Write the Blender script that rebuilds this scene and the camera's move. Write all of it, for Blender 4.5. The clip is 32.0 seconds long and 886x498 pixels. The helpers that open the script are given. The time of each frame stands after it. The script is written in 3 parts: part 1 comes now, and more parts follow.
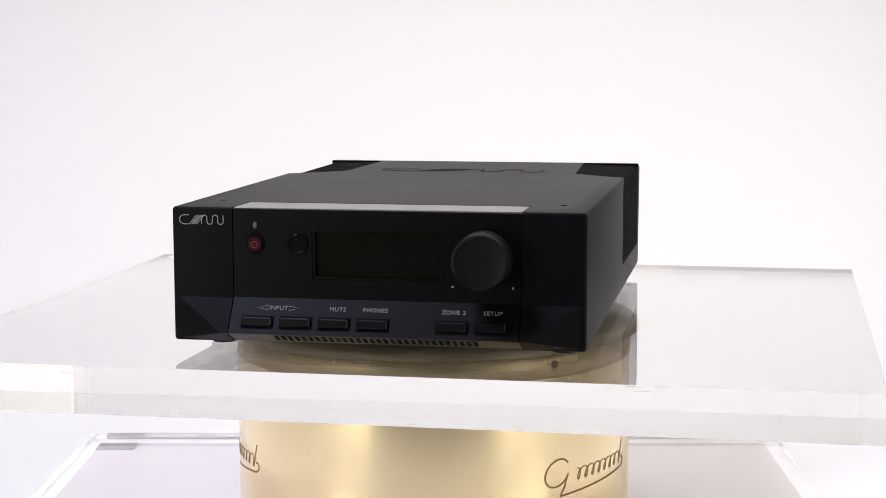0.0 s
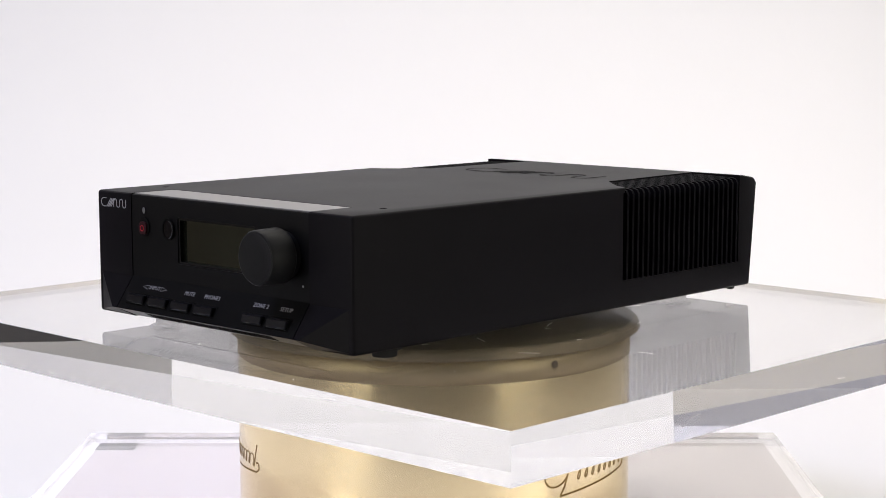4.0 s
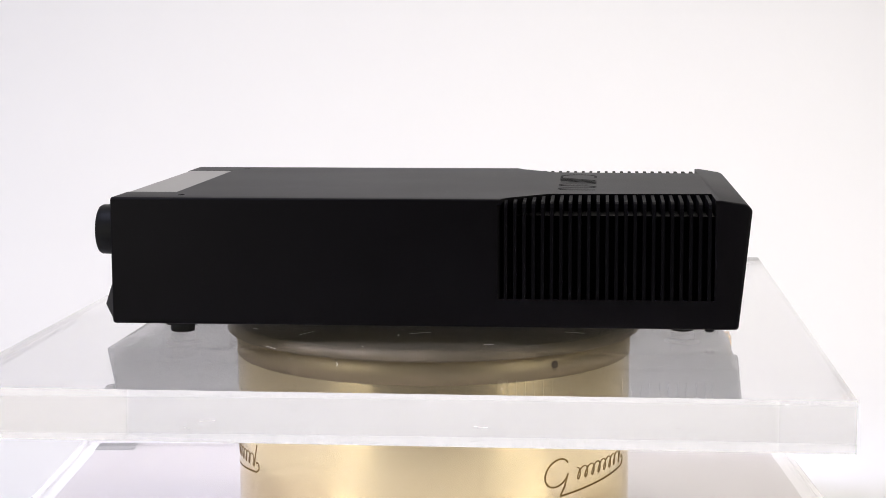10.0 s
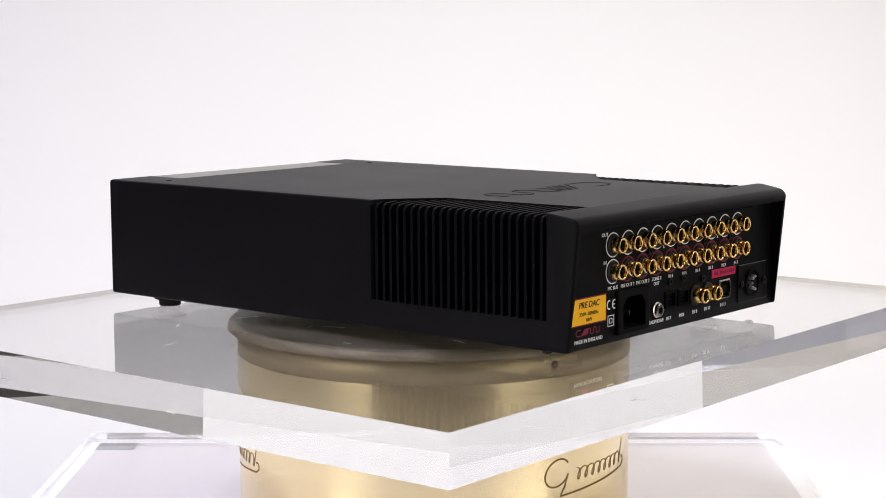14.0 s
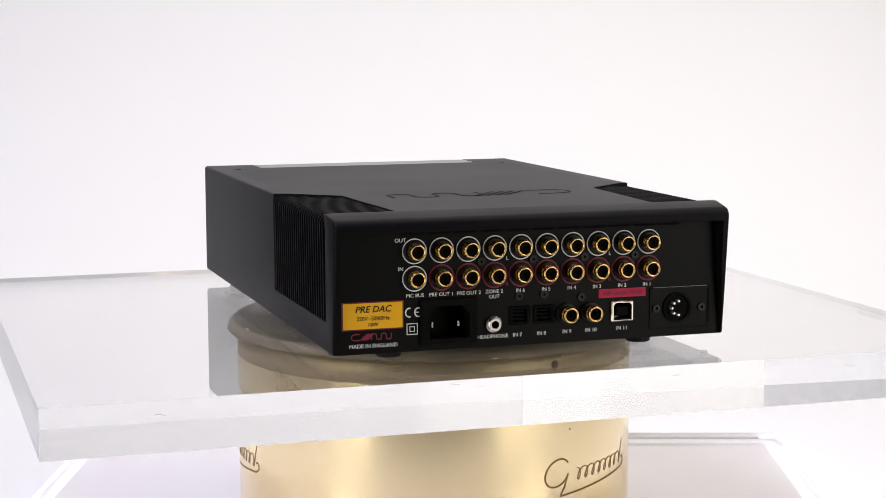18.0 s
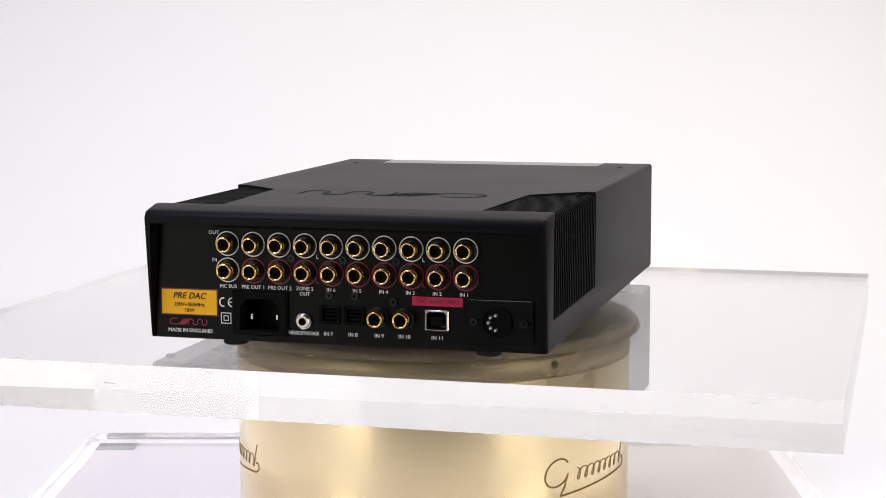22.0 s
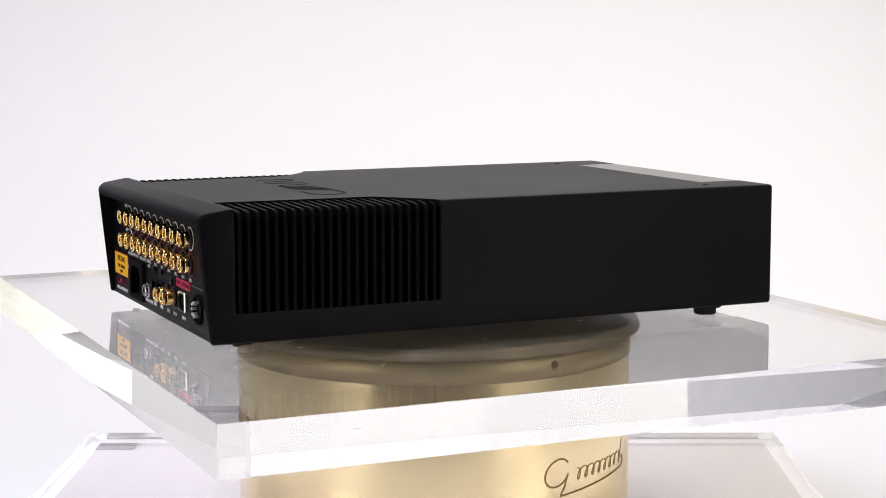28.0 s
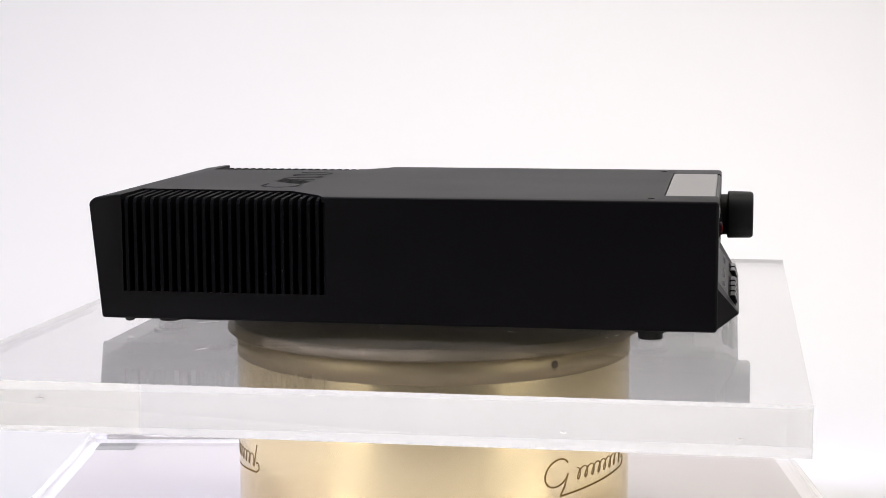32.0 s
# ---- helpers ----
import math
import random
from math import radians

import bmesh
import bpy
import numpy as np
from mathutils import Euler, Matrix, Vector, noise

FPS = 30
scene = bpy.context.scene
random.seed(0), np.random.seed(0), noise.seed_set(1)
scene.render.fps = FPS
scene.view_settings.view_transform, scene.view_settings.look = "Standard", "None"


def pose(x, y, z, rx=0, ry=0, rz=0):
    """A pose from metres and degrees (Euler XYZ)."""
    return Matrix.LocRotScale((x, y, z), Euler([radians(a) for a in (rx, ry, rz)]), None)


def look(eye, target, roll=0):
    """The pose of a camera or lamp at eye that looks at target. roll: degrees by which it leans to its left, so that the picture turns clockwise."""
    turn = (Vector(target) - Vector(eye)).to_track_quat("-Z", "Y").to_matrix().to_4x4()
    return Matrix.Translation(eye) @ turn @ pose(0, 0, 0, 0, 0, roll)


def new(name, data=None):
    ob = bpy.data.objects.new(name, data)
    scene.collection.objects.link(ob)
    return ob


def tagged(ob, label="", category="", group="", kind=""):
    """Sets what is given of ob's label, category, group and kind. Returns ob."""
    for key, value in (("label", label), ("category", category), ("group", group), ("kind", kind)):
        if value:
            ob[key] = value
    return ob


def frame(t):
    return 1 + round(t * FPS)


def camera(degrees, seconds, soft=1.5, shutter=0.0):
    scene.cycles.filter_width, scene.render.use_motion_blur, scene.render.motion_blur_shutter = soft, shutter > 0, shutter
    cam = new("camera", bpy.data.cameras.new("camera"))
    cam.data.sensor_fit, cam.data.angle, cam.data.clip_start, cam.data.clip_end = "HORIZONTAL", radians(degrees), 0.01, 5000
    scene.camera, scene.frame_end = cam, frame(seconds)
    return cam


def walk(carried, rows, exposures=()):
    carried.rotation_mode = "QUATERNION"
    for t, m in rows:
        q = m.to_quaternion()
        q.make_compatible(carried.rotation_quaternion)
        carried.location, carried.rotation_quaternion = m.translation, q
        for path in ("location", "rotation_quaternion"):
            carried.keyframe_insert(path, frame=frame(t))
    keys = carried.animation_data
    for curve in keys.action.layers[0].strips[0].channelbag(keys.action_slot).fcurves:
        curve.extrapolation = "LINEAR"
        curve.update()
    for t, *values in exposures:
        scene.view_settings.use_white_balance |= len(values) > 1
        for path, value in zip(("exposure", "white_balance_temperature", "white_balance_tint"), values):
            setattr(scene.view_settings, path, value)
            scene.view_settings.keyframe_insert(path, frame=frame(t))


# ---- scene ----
# One hi-fi preamplifier turning on an acrylic display stand in front of a white sweep.
# Origin: the turning axis, at the level of the feet; the camera looks along +y.
cam = camera(28.576, 32.0, soft=0.88)
CAM_POSE = pose(0.0, -1.0435, 0.1645, 90 - 7.122, 0, -0.239) @ pose(0, 0, 0, 0, 0, -0.161)
walk(cam, [(0.0, CAM_POSE), (32.0, CAM_POSE)])

# ---------------------------------------------------------------- light
scene.view_settings.exposure = 0.0
scene.cycles.max_bounces = 20
scene.cycles.transmission_bounces = 20
scene.cycles.glossy_bounces = 8
world = bpy.data.worlds.new("world")
scene.world = world
world.use_nodes = True
world.node_tree.nodes["Background"].inputs[0].default_value = (0.93, 0.95, 1.0, 1)
world.node_tree.nodes["Background"].inputs[1].default_value = 0.02


def area(name, m, sx, sy, watts, color=(1, 1, 1)):
    data = bpy.data.lights.new(name, "AREA")
    data.shape, data.size, data.size_y, data.energy, data.color = "RECTANGLE", sx, sy, watts, color
    ob = new(name, data)
    ob.matrix_world = m
    return ob


area("overhead_light", look((0.85, 0.15, 1.78), (1.45, 1.20, 0.30)), 3.0, 0.9, 53.0, (1.0, 0.957, 0.858))
area("ceiling_light", look((-1.08, -0.53, 1.85), (-1.08, -0.53, 0.0)), 0.85, 0.55, 31.0, (0.70, 0.73, 1.0))
SOFT = [(-1.64, -1.555, 0.90, 15.0), (1.755, -1.42, 1.25, 17.6)]        # place, width, watts
for sx_, sy_, wide_, watt_ in SOFT:
    area("softbox_light", look((sx_, sy_, 0.14), (0, 0, 0.05)), wide_, 1.85, watt_, (1.0, 0.967, 0.865))


# ---------------------------------------------------------------- materials
def nodes_of(name):
    m = bpy.data.materials.new(name)
    m.use_nodes = True
    return m, m.node_tree.nodes, m.node_tree.links, m.node_tree.nodes["Principled BSDF"]


def surface(name, color, rough=0.5, metal=0.0, spec=0.5, grain=0.0, scale=600.0, vary=0.0, vscale=12.0, rvary=0.0, coat=0.0, sheen=0.0):
    """A painted, plastic or metal surface: two scales of variation and a fine relief."""
    m, n, l, p = nodes_of(name)
    p.inputs["Base Color"].default_value = (*color, 1)
    p.inputs["Roughness"].default_value = rough
    p.inputs["Metallic"].default_value = metal
    p.inputs["Specular IOR Level"].default_value = spec
    p.inputs["Coat Weight"].default_value = coat
    p.inputs["Coat Roughness"].default_value = 0.08
    tc = n.new("ShaderNodeTexCoord")
    if vary > 0 or rvary > 0:
        big = n.new("ShaderNodeTexNoise")
        big.inputs["Scale"].default_value, big.inputs["Detail"].default_value = vscale, 6
        l.new(tc.outputs["Object"], big.inputs["Vector"])
        if vary > 0:
            mix = n.new("ShaderNodeMix")
            mix.data_type = "RGBA"
            l.new(big.outputs["Fac"], mix.inputs["Factor"])
            mix.inputs["A"].default_value = (*[c * (1 - vary) for c in color], 1)
            mix.inputs["B"].default_value = (*[min(1, c * (1 + vary)) for c in color], 1)
            l.new(mix.outputs["Result"], p.inputs["Base Color"])
        if rvary > 0:
            rm = n.new("ShaderNodeMapRange")
            rm.inputs["To Min"].default_value, rm.inputs["To Max"].default_value = max(0.02, rough - rvary), min(1, rough + rvary)
            l.new(big.outputs["Fac"], rm.inputs["Value"])
            l.new(rm.outputs["Result"], p.inputs["Roughness"])
    if grain > 0:
        fine = n.new("ShaderNodeTexNoise")
        fine.inputs["Scale"].default_value, fine.inputs["Detail"].default_value = scale, 3
        l.new(tc.outputs["Object"], fine.inputs["Vector"])
        b = n.new("ShaderNodeBump")
        b.inputs["Strength"].default_value, b.inputs["Distance"].default_value = grain, 0.0004
        l.new(fine.outputs["Fac"], b.inputs["Height"])
        l.new(b.outputs["Normal"], p.inputs["Normal"])
    return m


def acrylic(name, tint, rough=0.0, ior=1.49):
    m, n, l, p = nodes_of(name)
    p.inputs["Base Color"].default_value = (*tint, 1)
    p.inputs["Transmission Weight"].default_value = 1.0
    p.inputs["IOR"].default_value = ior
    p.inputs["Roughness"].default_value = rough
    return m


M_CASE = surface("black_cast_metal", (0.0052, 0.0045, 0.0057), 0.45, 0, 0.070, 0.11, 1100, 0.12, 9, 0.05)
M_FIN = surface("black_fin_metal", (0.0044, 0.0040, 0.0052), 0.55, 0, 0.028, 0.2, 900, 0.1, 14)
M_PANEL = surface("black_satin_panel", (0.0030, 0.0030, 0.0034), 0.36, 0, 0.13, 0.06, 900, 0.1, 14, 0.03)
M_REAR = surface("black_rear_plate", (0.0022, 0.0022, 0.0023), 0.40, 0, 0.10, 0.1, 900, 0.12, 14, 0.03)
M_DARK = surface("dark_cavity", (0.002, 0.002, 0.002), 0.7, 0, 0.1)
M_PLASTIC = surface("black_plastic", (0.004, 0.004, 0.0045), 0.36, 0, 0.25, 0.1, 700, 0.1, 30)
M_BUTTON = surface("black_button_plastic", (0.0045, 0.0045, 0.006), 0.30, 0, 0.22, 0.05, 700, 0.1, 30)
M_RUBBER = surface("black_rubber", (0.006, 0.0055, 0.0055), 0.75, 0, 0.3, 0.2, 500)
M_KNOB = surface("black_knob", (0.005, 0.005, 0.0055), 0.5, 0, 0.15, 0.15, 900, 0.1, 30)
M_SILVER = surface("brushed_silver_trim", (0.30, 0.292, 0.29), 0.48, 1.0, 0.5, 0.1, 500, 0.06, 8, 0.04)
M_BEZEL = surface("black_bezel", (0.004, 0.004, 0.004), 0.22, 0, 0.4, 0.05, 500)
M_SHUTTER = surface("black_shutter", (0.003, 0.003, 0.0035), 0.6, 0, 0.06)
M_LCD = surface("green_grey_liquid_crystal", (0.150, 0.166, 0.122), 0.10, 0.97, 0.5)
M_LENS = surface("smoked_sensor_lens", (0.065, 0.07, 0.08), 0.10, 1.0, 0.5)
M_RED = surface("red_button", (0.022, 0.0015, 0.004), 0.5, 0, 0.2)
M_REDMARK = surface("bright_red_mark", (0.36, 0.010, 0.020), 0.5, 0, 0.3)
M_LEDOFF = surface("unlit_lamp_lens", (0.12, 0.12, 0.12), 0.3, 0, 0.5)
M_WHITEINK = surface("white_ink", (0.80, 0.80, 0.80), 0.6, 0, 0.3)
M_GREYINK = surface("grey_ink", (0.33, 0.33, 0.35), 0.5, 0, 0.4)
M_REDINK = surface("dark_red_ink", (0.17, 0.007, 0.022), 0.5, 0, 0.35)
M_PINKINK = surface("magenta_ink", (0.24, 0.010, 0.04), 0.5, 0, 0.35)
M_BLACKINK = surface("black_ink", (0.02, 0.015, 0.01), 0.6, 0, 0.3)
M_YELLOW = surface("yellow_label", (0.92, 0.47, 0.018), 0.55, 0, 0.15, 0.03, 300, 0.05, 20)
M_PINK = surface("magenta_label", (0.50, 0.014, 0.075), 0.5, 0, 0.25)
M_GOLD = surface("gold_plating", (0.74, 0.50, 0.19), 0.20, 1.0, 0.5, 0.02, 500, 0.06, 60)
M_STEEL = surface("nickel_plating", (0.50, 0.47, 0.45), 0.25, 1.0, 0.5, 0.02, 500, 0.06, 60)
M_PIN = surface("tinned_pin", (0.72, 0.70, 0.68), 0.35, 0.9, 0.5)
M_DISC = surface("scuffed_steel", (0.23, 0.19, 0.120), 0.5, 0.2, 0.5, 0.6, 160, 0.85, 30, 0.18)
M_BRASS = surface("polished_brass_sheet", (1.0, 0.80, 0.47), 0.23, 0.80, 0.5, 0.0, 90, 0.03, 6, 0.03, coat=0.3)
M_FLANGE = surface("dull_brass", (0.36, 0.295, 0.195), 0.5, 0.5, 0.5, 0.3, 150, 0.45, 45, 0.12)
M_RIVET = surface("tarnished_rivet", (0.17, 0.13, 0.08), 0.6, 0.4, 0.4)
# darker tone painted in for how dim the brass looks through the slab
M_DIM_BAND = surface("dimmed_brass", (0.62, 0.50, 0.30), 0.40, 0.7, 0.4, 0.1, 150, 0.14, 25, 0.08)
M_BROWN = surface("brown_etched_ink", (0.20, 0.115, 0.018), 0.5, 0, 0.4, 0.1, 300, 0.3, 60)
M_ACRYLIC = acrylic("clear_acrylic", (0.95, 0.945, 0.94), ior=1.52)
M_ACRYLIC_TOP = acrylic("coated_clear_acrylic", (0.95, 0.945, 0.94), ior=1.52)
M_ACRYLIC_TOP.node_tree.nodes["Principled BSDF"].inputs["Coat Weight"].default_value = 0.5      # clear coat added to strengthen the top face's reflection
M_ACRYLIC_TOP.node_tree.nodes["Principled BSDF"].inputs["Coat Roughness"].default_value = 0.0
M_ACRYLIC_EDGE = acrylic("polished_acrylic_edge", (0.97, 0.97, 0.965), 0.0)
M_ACRYLIC2 = acrylic("clear_acrylic_base", (0.975, 0.965, 0.97))
M_SCUFF = surface("pale_scuff", (0.58, 0.55, 0.48), 0.7, 0, 0.3)
M_SCRATCH = surface("white_scratch", (0.62, 0.60, 0.56), 0.7, 0, 0.3)
M_BACKING = surface("pinkish_grey_sheet", (0.47, 0.435, 0.43), 0.8, 0, 0.2, 0.05, 150, 0.03, 6)
M_TICK = surface("dark_edge_scratch", (0.40, 0.37, 0.35), 0.7, 0, 0.3)
M_FRONTINK = surface("dim_grey_ink", (0.28, 0.28, 0.31), 0.5, 0, 0.4)
M_GREYPATCH = surface("grey_patch", (0.13, 0.13, 0.13), 0.8, 0, 0.2, 0.2, 300)
M_SWEEP = surface("white_paper_sweep", (0.80, 0.79, 0.80), 0.85, 0, 0.15, 0.05, 200, 0.012, 3)
# cream tone put in to warm these boards under the cool ceiling light
M_CREAMBOARD = surface("warm_tinted_foam_board", (0.86, 0.81, 0.68), 0.85, 0, 0.15, 0.05, 200, 0.02, 3)
M_GREYBOARD = surface("grey_foam_board", (0.74, 0.735, 0.73), 0.85, 0, 0.15, 0.05, 200, 0.02, 3)
M_WALL = surface("grey_painted_wall", (0.10, 0.095, 0.09), 0.8, 0, 0.2, 0.1, 150, 0.1, 3)
M_FLOOR = surface("brown_stone_tile", (0.30, 0.235, 0.21), 0.45, 0, 0.4, 0.15, 90, 0.35, 5, 0.1)
M_GROUT = surface("pale_grout", (0.75, 0.72, 0.69), 0.8, 0, 0.2)
M_TABLE = surface("grey_table_laminate", (0.40, 0.39, 0.385), 0.45, 0, 0.4, 0.1, 120, 0.12, 6)


# ---------------------------------------------------------------- mesh helpers
def mesh_of(bm, name, mat, smooth=False):
    bmesh.ops.recalc_face_normals(bm, faces=bm.faces)
    me = bpy.data.meshes.new(name)
    bm.to_mesh(me)
    bm.free()
    if mat:
        me.materials.append(mat)
    if smooth:
        for f in me.polygons:
            f.use_smooth = True
    return me


def part(name, bm, material, parent, label="", smooth=False):
    ob = new(name, bm if isinstance(bm, bpy.types.Mesh) else mesh_of(bm, name, material, smooth))
    ob.parent = parent
    return tagged(ob, label) if label else ob


def thing(name, label, category, group="", kind=""):
    return tagged(new(name), label, category, group, kind)


def add_box(bm, x0, x1, y0, y1, z0, z1, bevel=0.0, seg=2, m=None):
    r = bmesh.ops.create_cube(bm, size=1.0)
    vs = r["verts"]
    for v in vs:
        v.co = Vector(((x0 + x1) / 2 + v.co.x * (x1 - x0), (y0 + y1) / 2 + v.co.y * (y1 - y0), (z0 + z1) / 2 + v.co.z * (z1 - z0)))
    if m:
        bmesh.ops.transform(bm, matrix=m, verts=vs)
    if bevel > 0:
        es = list({e for v in vs for e in v.link_edges})
        bmesh.ops.bevel(bm, geom=es, offset=bevel, segments=seg, affect="EDGES", profile=0.5)
    return bm


def box(*a, **k):
    return add_box(bmesh.new(), *a, **k)


def prism(section, x0, x1, axis="x"):
    """A section of (a, b) pairs carried along one axis."""
    bm = bmesh.new()

    def at(a, b, c):
        return {"x": (c, a, b), "y": (a, c, b), "z": (a, b, c)}[axis]
    lo = [bm.verts.new(at(a, b, x0)) for a, b in section]
    hi = [bm.verts.new(at(a, b, x1)) for a, b in section]
    n = len(section)
    bm.faces.new(lo)
    bm.faces.new(hi[::-1])
    for i in range(n):
        bm.faces.new((lo[i], lo[(i + 1) % n], hi[(i + 1) % n], hi[i]))
    return bm


def rounded(x0, x1, z0, z1, r, n=5):
    """Corner-rounded rectangle as a closed section."""
    out = []
    for cx, cz, a in ((x1 - r, z1 - r, 0), (x0 + r, z1 - r, 90), (x0 + r, z0 + r, 180), (x1 - r, z0 + r, 270)):
        out += [(cx + r * math.cos(radians(a + 90 * k / n)), cz + r * math.sin(radians(a + 90 * k / n))) for k in range(n + 1)]
    return out


def lathe(profile, steps=40, m=None, bm=None, closed=False):
    """Turned shape: (radius, height) pairs round the local z axis."""
    bm = bm or bmesh.new()
    rings = []
    for r, z in profile:
        rings.append([bm.verts.new((r * math.cos(2 * math.pi * k / steps), r * math.sin(2 * math.pi * k / steps), z)) for k in range(steps)])
    pairs = list(zip(rings, rings[1:])) + ([(rings[-1], rings[0])] if closed else [])
    for a, b in pairs:
        for k in range(steps):
            bm.faces.new((a[k], a[(k + 1) % steps], b[(k + 1) % steps], b[k]))
    if not closed:
        bm.faces.new(rings[0][::-1])
        bm.faces.new(rings[-1])
    if m:
        bmesh.ops.transform(bm, matrix=m, verts=[v for ring in rings for v in ring])
    return bm


def ring(r0, r1, h, steps=40, m=None, bm=None):
    return lathe([(r0, 0), (r1, 0), (r1, h), (r0, h)], steps, m, bm, closed=True)


def sharp_smooth(me, angle=35):
    for f in me.polygons:
        f.use_smooth = True
    bm = bmesh.new()
    bm.from_mesh(me)
    for e in bm.edges:
        if len(e.link_faces) == 2 and e.calc_face_angle(0) > radians(angle):
            e.smooth = False
    bm.to_mesh(me)
    bm.free()
    return me


def cut(bm, cutters, name, mat):
    """The solid bm less the cutters, as a mesh."""
    ob = new("solid", mesh_of(bm, name, mat))
    blades = []
    for c in cutters:
        k = new("blade", mesh_of(c, "blade", mat))
        blades.append(k)
        md = ob.modifiers.new("cut", "BOOLEAN")
        md.operation, md.solver, md.object = "DIFFERENCE", "EXACT", k
    bpy.context.view_layer.update()
    me = bpy.data.meshes.new_from_object(ob.evaluated_get(bpy.context.evaluated_depsgraph_get()))
    me.name = name
    for o in (ob, *blades):
        bpy.data.objects.remove(o)
    if not me.materials:
        me.materials.append(mat)
    return me


def lettering(text, size, m, mat, parent, name="lettering", align="CENTER", shear=0.0, spread=1.0, bold=0.0):
    cu = bpy.data.curves.new(name, "FONT")
    cu.body, cu.size, cu.align_x, cu.align_y, cu.extrude = text, size, align, "CENTER", 0.00012
    cu.shear, cu.space_character, cu.offset, cu.resolution_u = shear, spread, bold, 3
    tmp = new("tmp", cu)
    bpy.context.view_layer.update()
    me = bpy.data.meshes.new_from_object(tmp.evaluated_get(bpy.context.evaluated_depsgraph_get()))
    bpy.data.objects.remove(tmp)
    me.transform(m)
    me.materials.clear()
    me.materials.append(mat)
    return part(name, me, mat, parent)


def stroke(points, width, thick, m=None, bm=None, close=False):
    """A flat line of even width through 2D points in the local xy plane."""
    bm = bm or bmesh.new()
    pts = [Vector((a, b)) for a, b in points]
    n = len(pts)
    made = []
    for i, p_ in enumerate(pts):
        a = pts[(i - 1) % n] if close or i > 0 else p_
        b = pts[(i + 1) % n] if close or i < n - 1 else p_
        d = (b - a).normalized()
        s = Vector((-d.y, d.x)) * width / 2
        made.append([bm.verts.new((p_.x + s.x, p_.y + s.y, z)) for z in (0, thick)] + [bm.verts.new((p_.x - s.x, p_.y - s.y, z)) for z in (0, thick)])
    for i in range(n if close else n - 1):
        a, b = made[i], made[(i + 1) % n]
        bm.faces.new((a[1], b[1], b[3], a[3]))
        bm.faces.new((a[0], a[2], b[2], b[0]))
        bm.faces.new((a[0], b[0], b[1], a[1]))
        bm.faces.new((a[2], a[3], b[3], b[2]))
    if m:
        bmesh.ops.transform(bm, matrix=m, verts=[v for q in made for v in q])
    return bm


def arc(cx, cy, rx, ry, a0, a1, n=20):
    return [(cx + rx * math.cos(radians(a0 + (a1 - a0) * k / n)), cy + ry * math.sin(radians(a0 + (a1 - a0) * k / n))) for k in range(n + 1)]


def plain_mark(w, h, m, line, mat, parent, name="printed_mark", thick=0.0002):
    """The maker's mark as plain shapes: an open oval, leaning bars and a wave in a box w by h."""
    def at(pts):
        return [(x * w, y * h) for x, y in pts]
    bm = bmesh.new()
    stroke(at([(0.215, 0.97), (0.13, 0.97)] + arc(0.11, 0.5, 0.10, 0.47, 90, 270, 14) + [(0.13, 0.03), (0.215, 0.03)]), line, thick, None, bm)
    for k in range(4):
        x = 0.23 + 0.055 * k
        stroke(at([(x, 0.03), (x + 0.16, 0.97)]), line * (1.6 if k in (1, 2) else 1.0), thick, None, bm)
    wave = [(0.50, 0.03)]
    for k in range(4):
        a, up = 0.56 + 0.12 * k, k % 2 == 0
        wave += arc(a, 0.70 if up else 0.30, 0.06, 0.27, 180, 0 if up else 360, 10)
    stroke(at(wave + [(0.98, 0.97)]), line, thick, None, bm)
    bmesh.ops.transform(bm, matrix=m, verts=bm.verts)
    return part(name, bm, mat, parent)


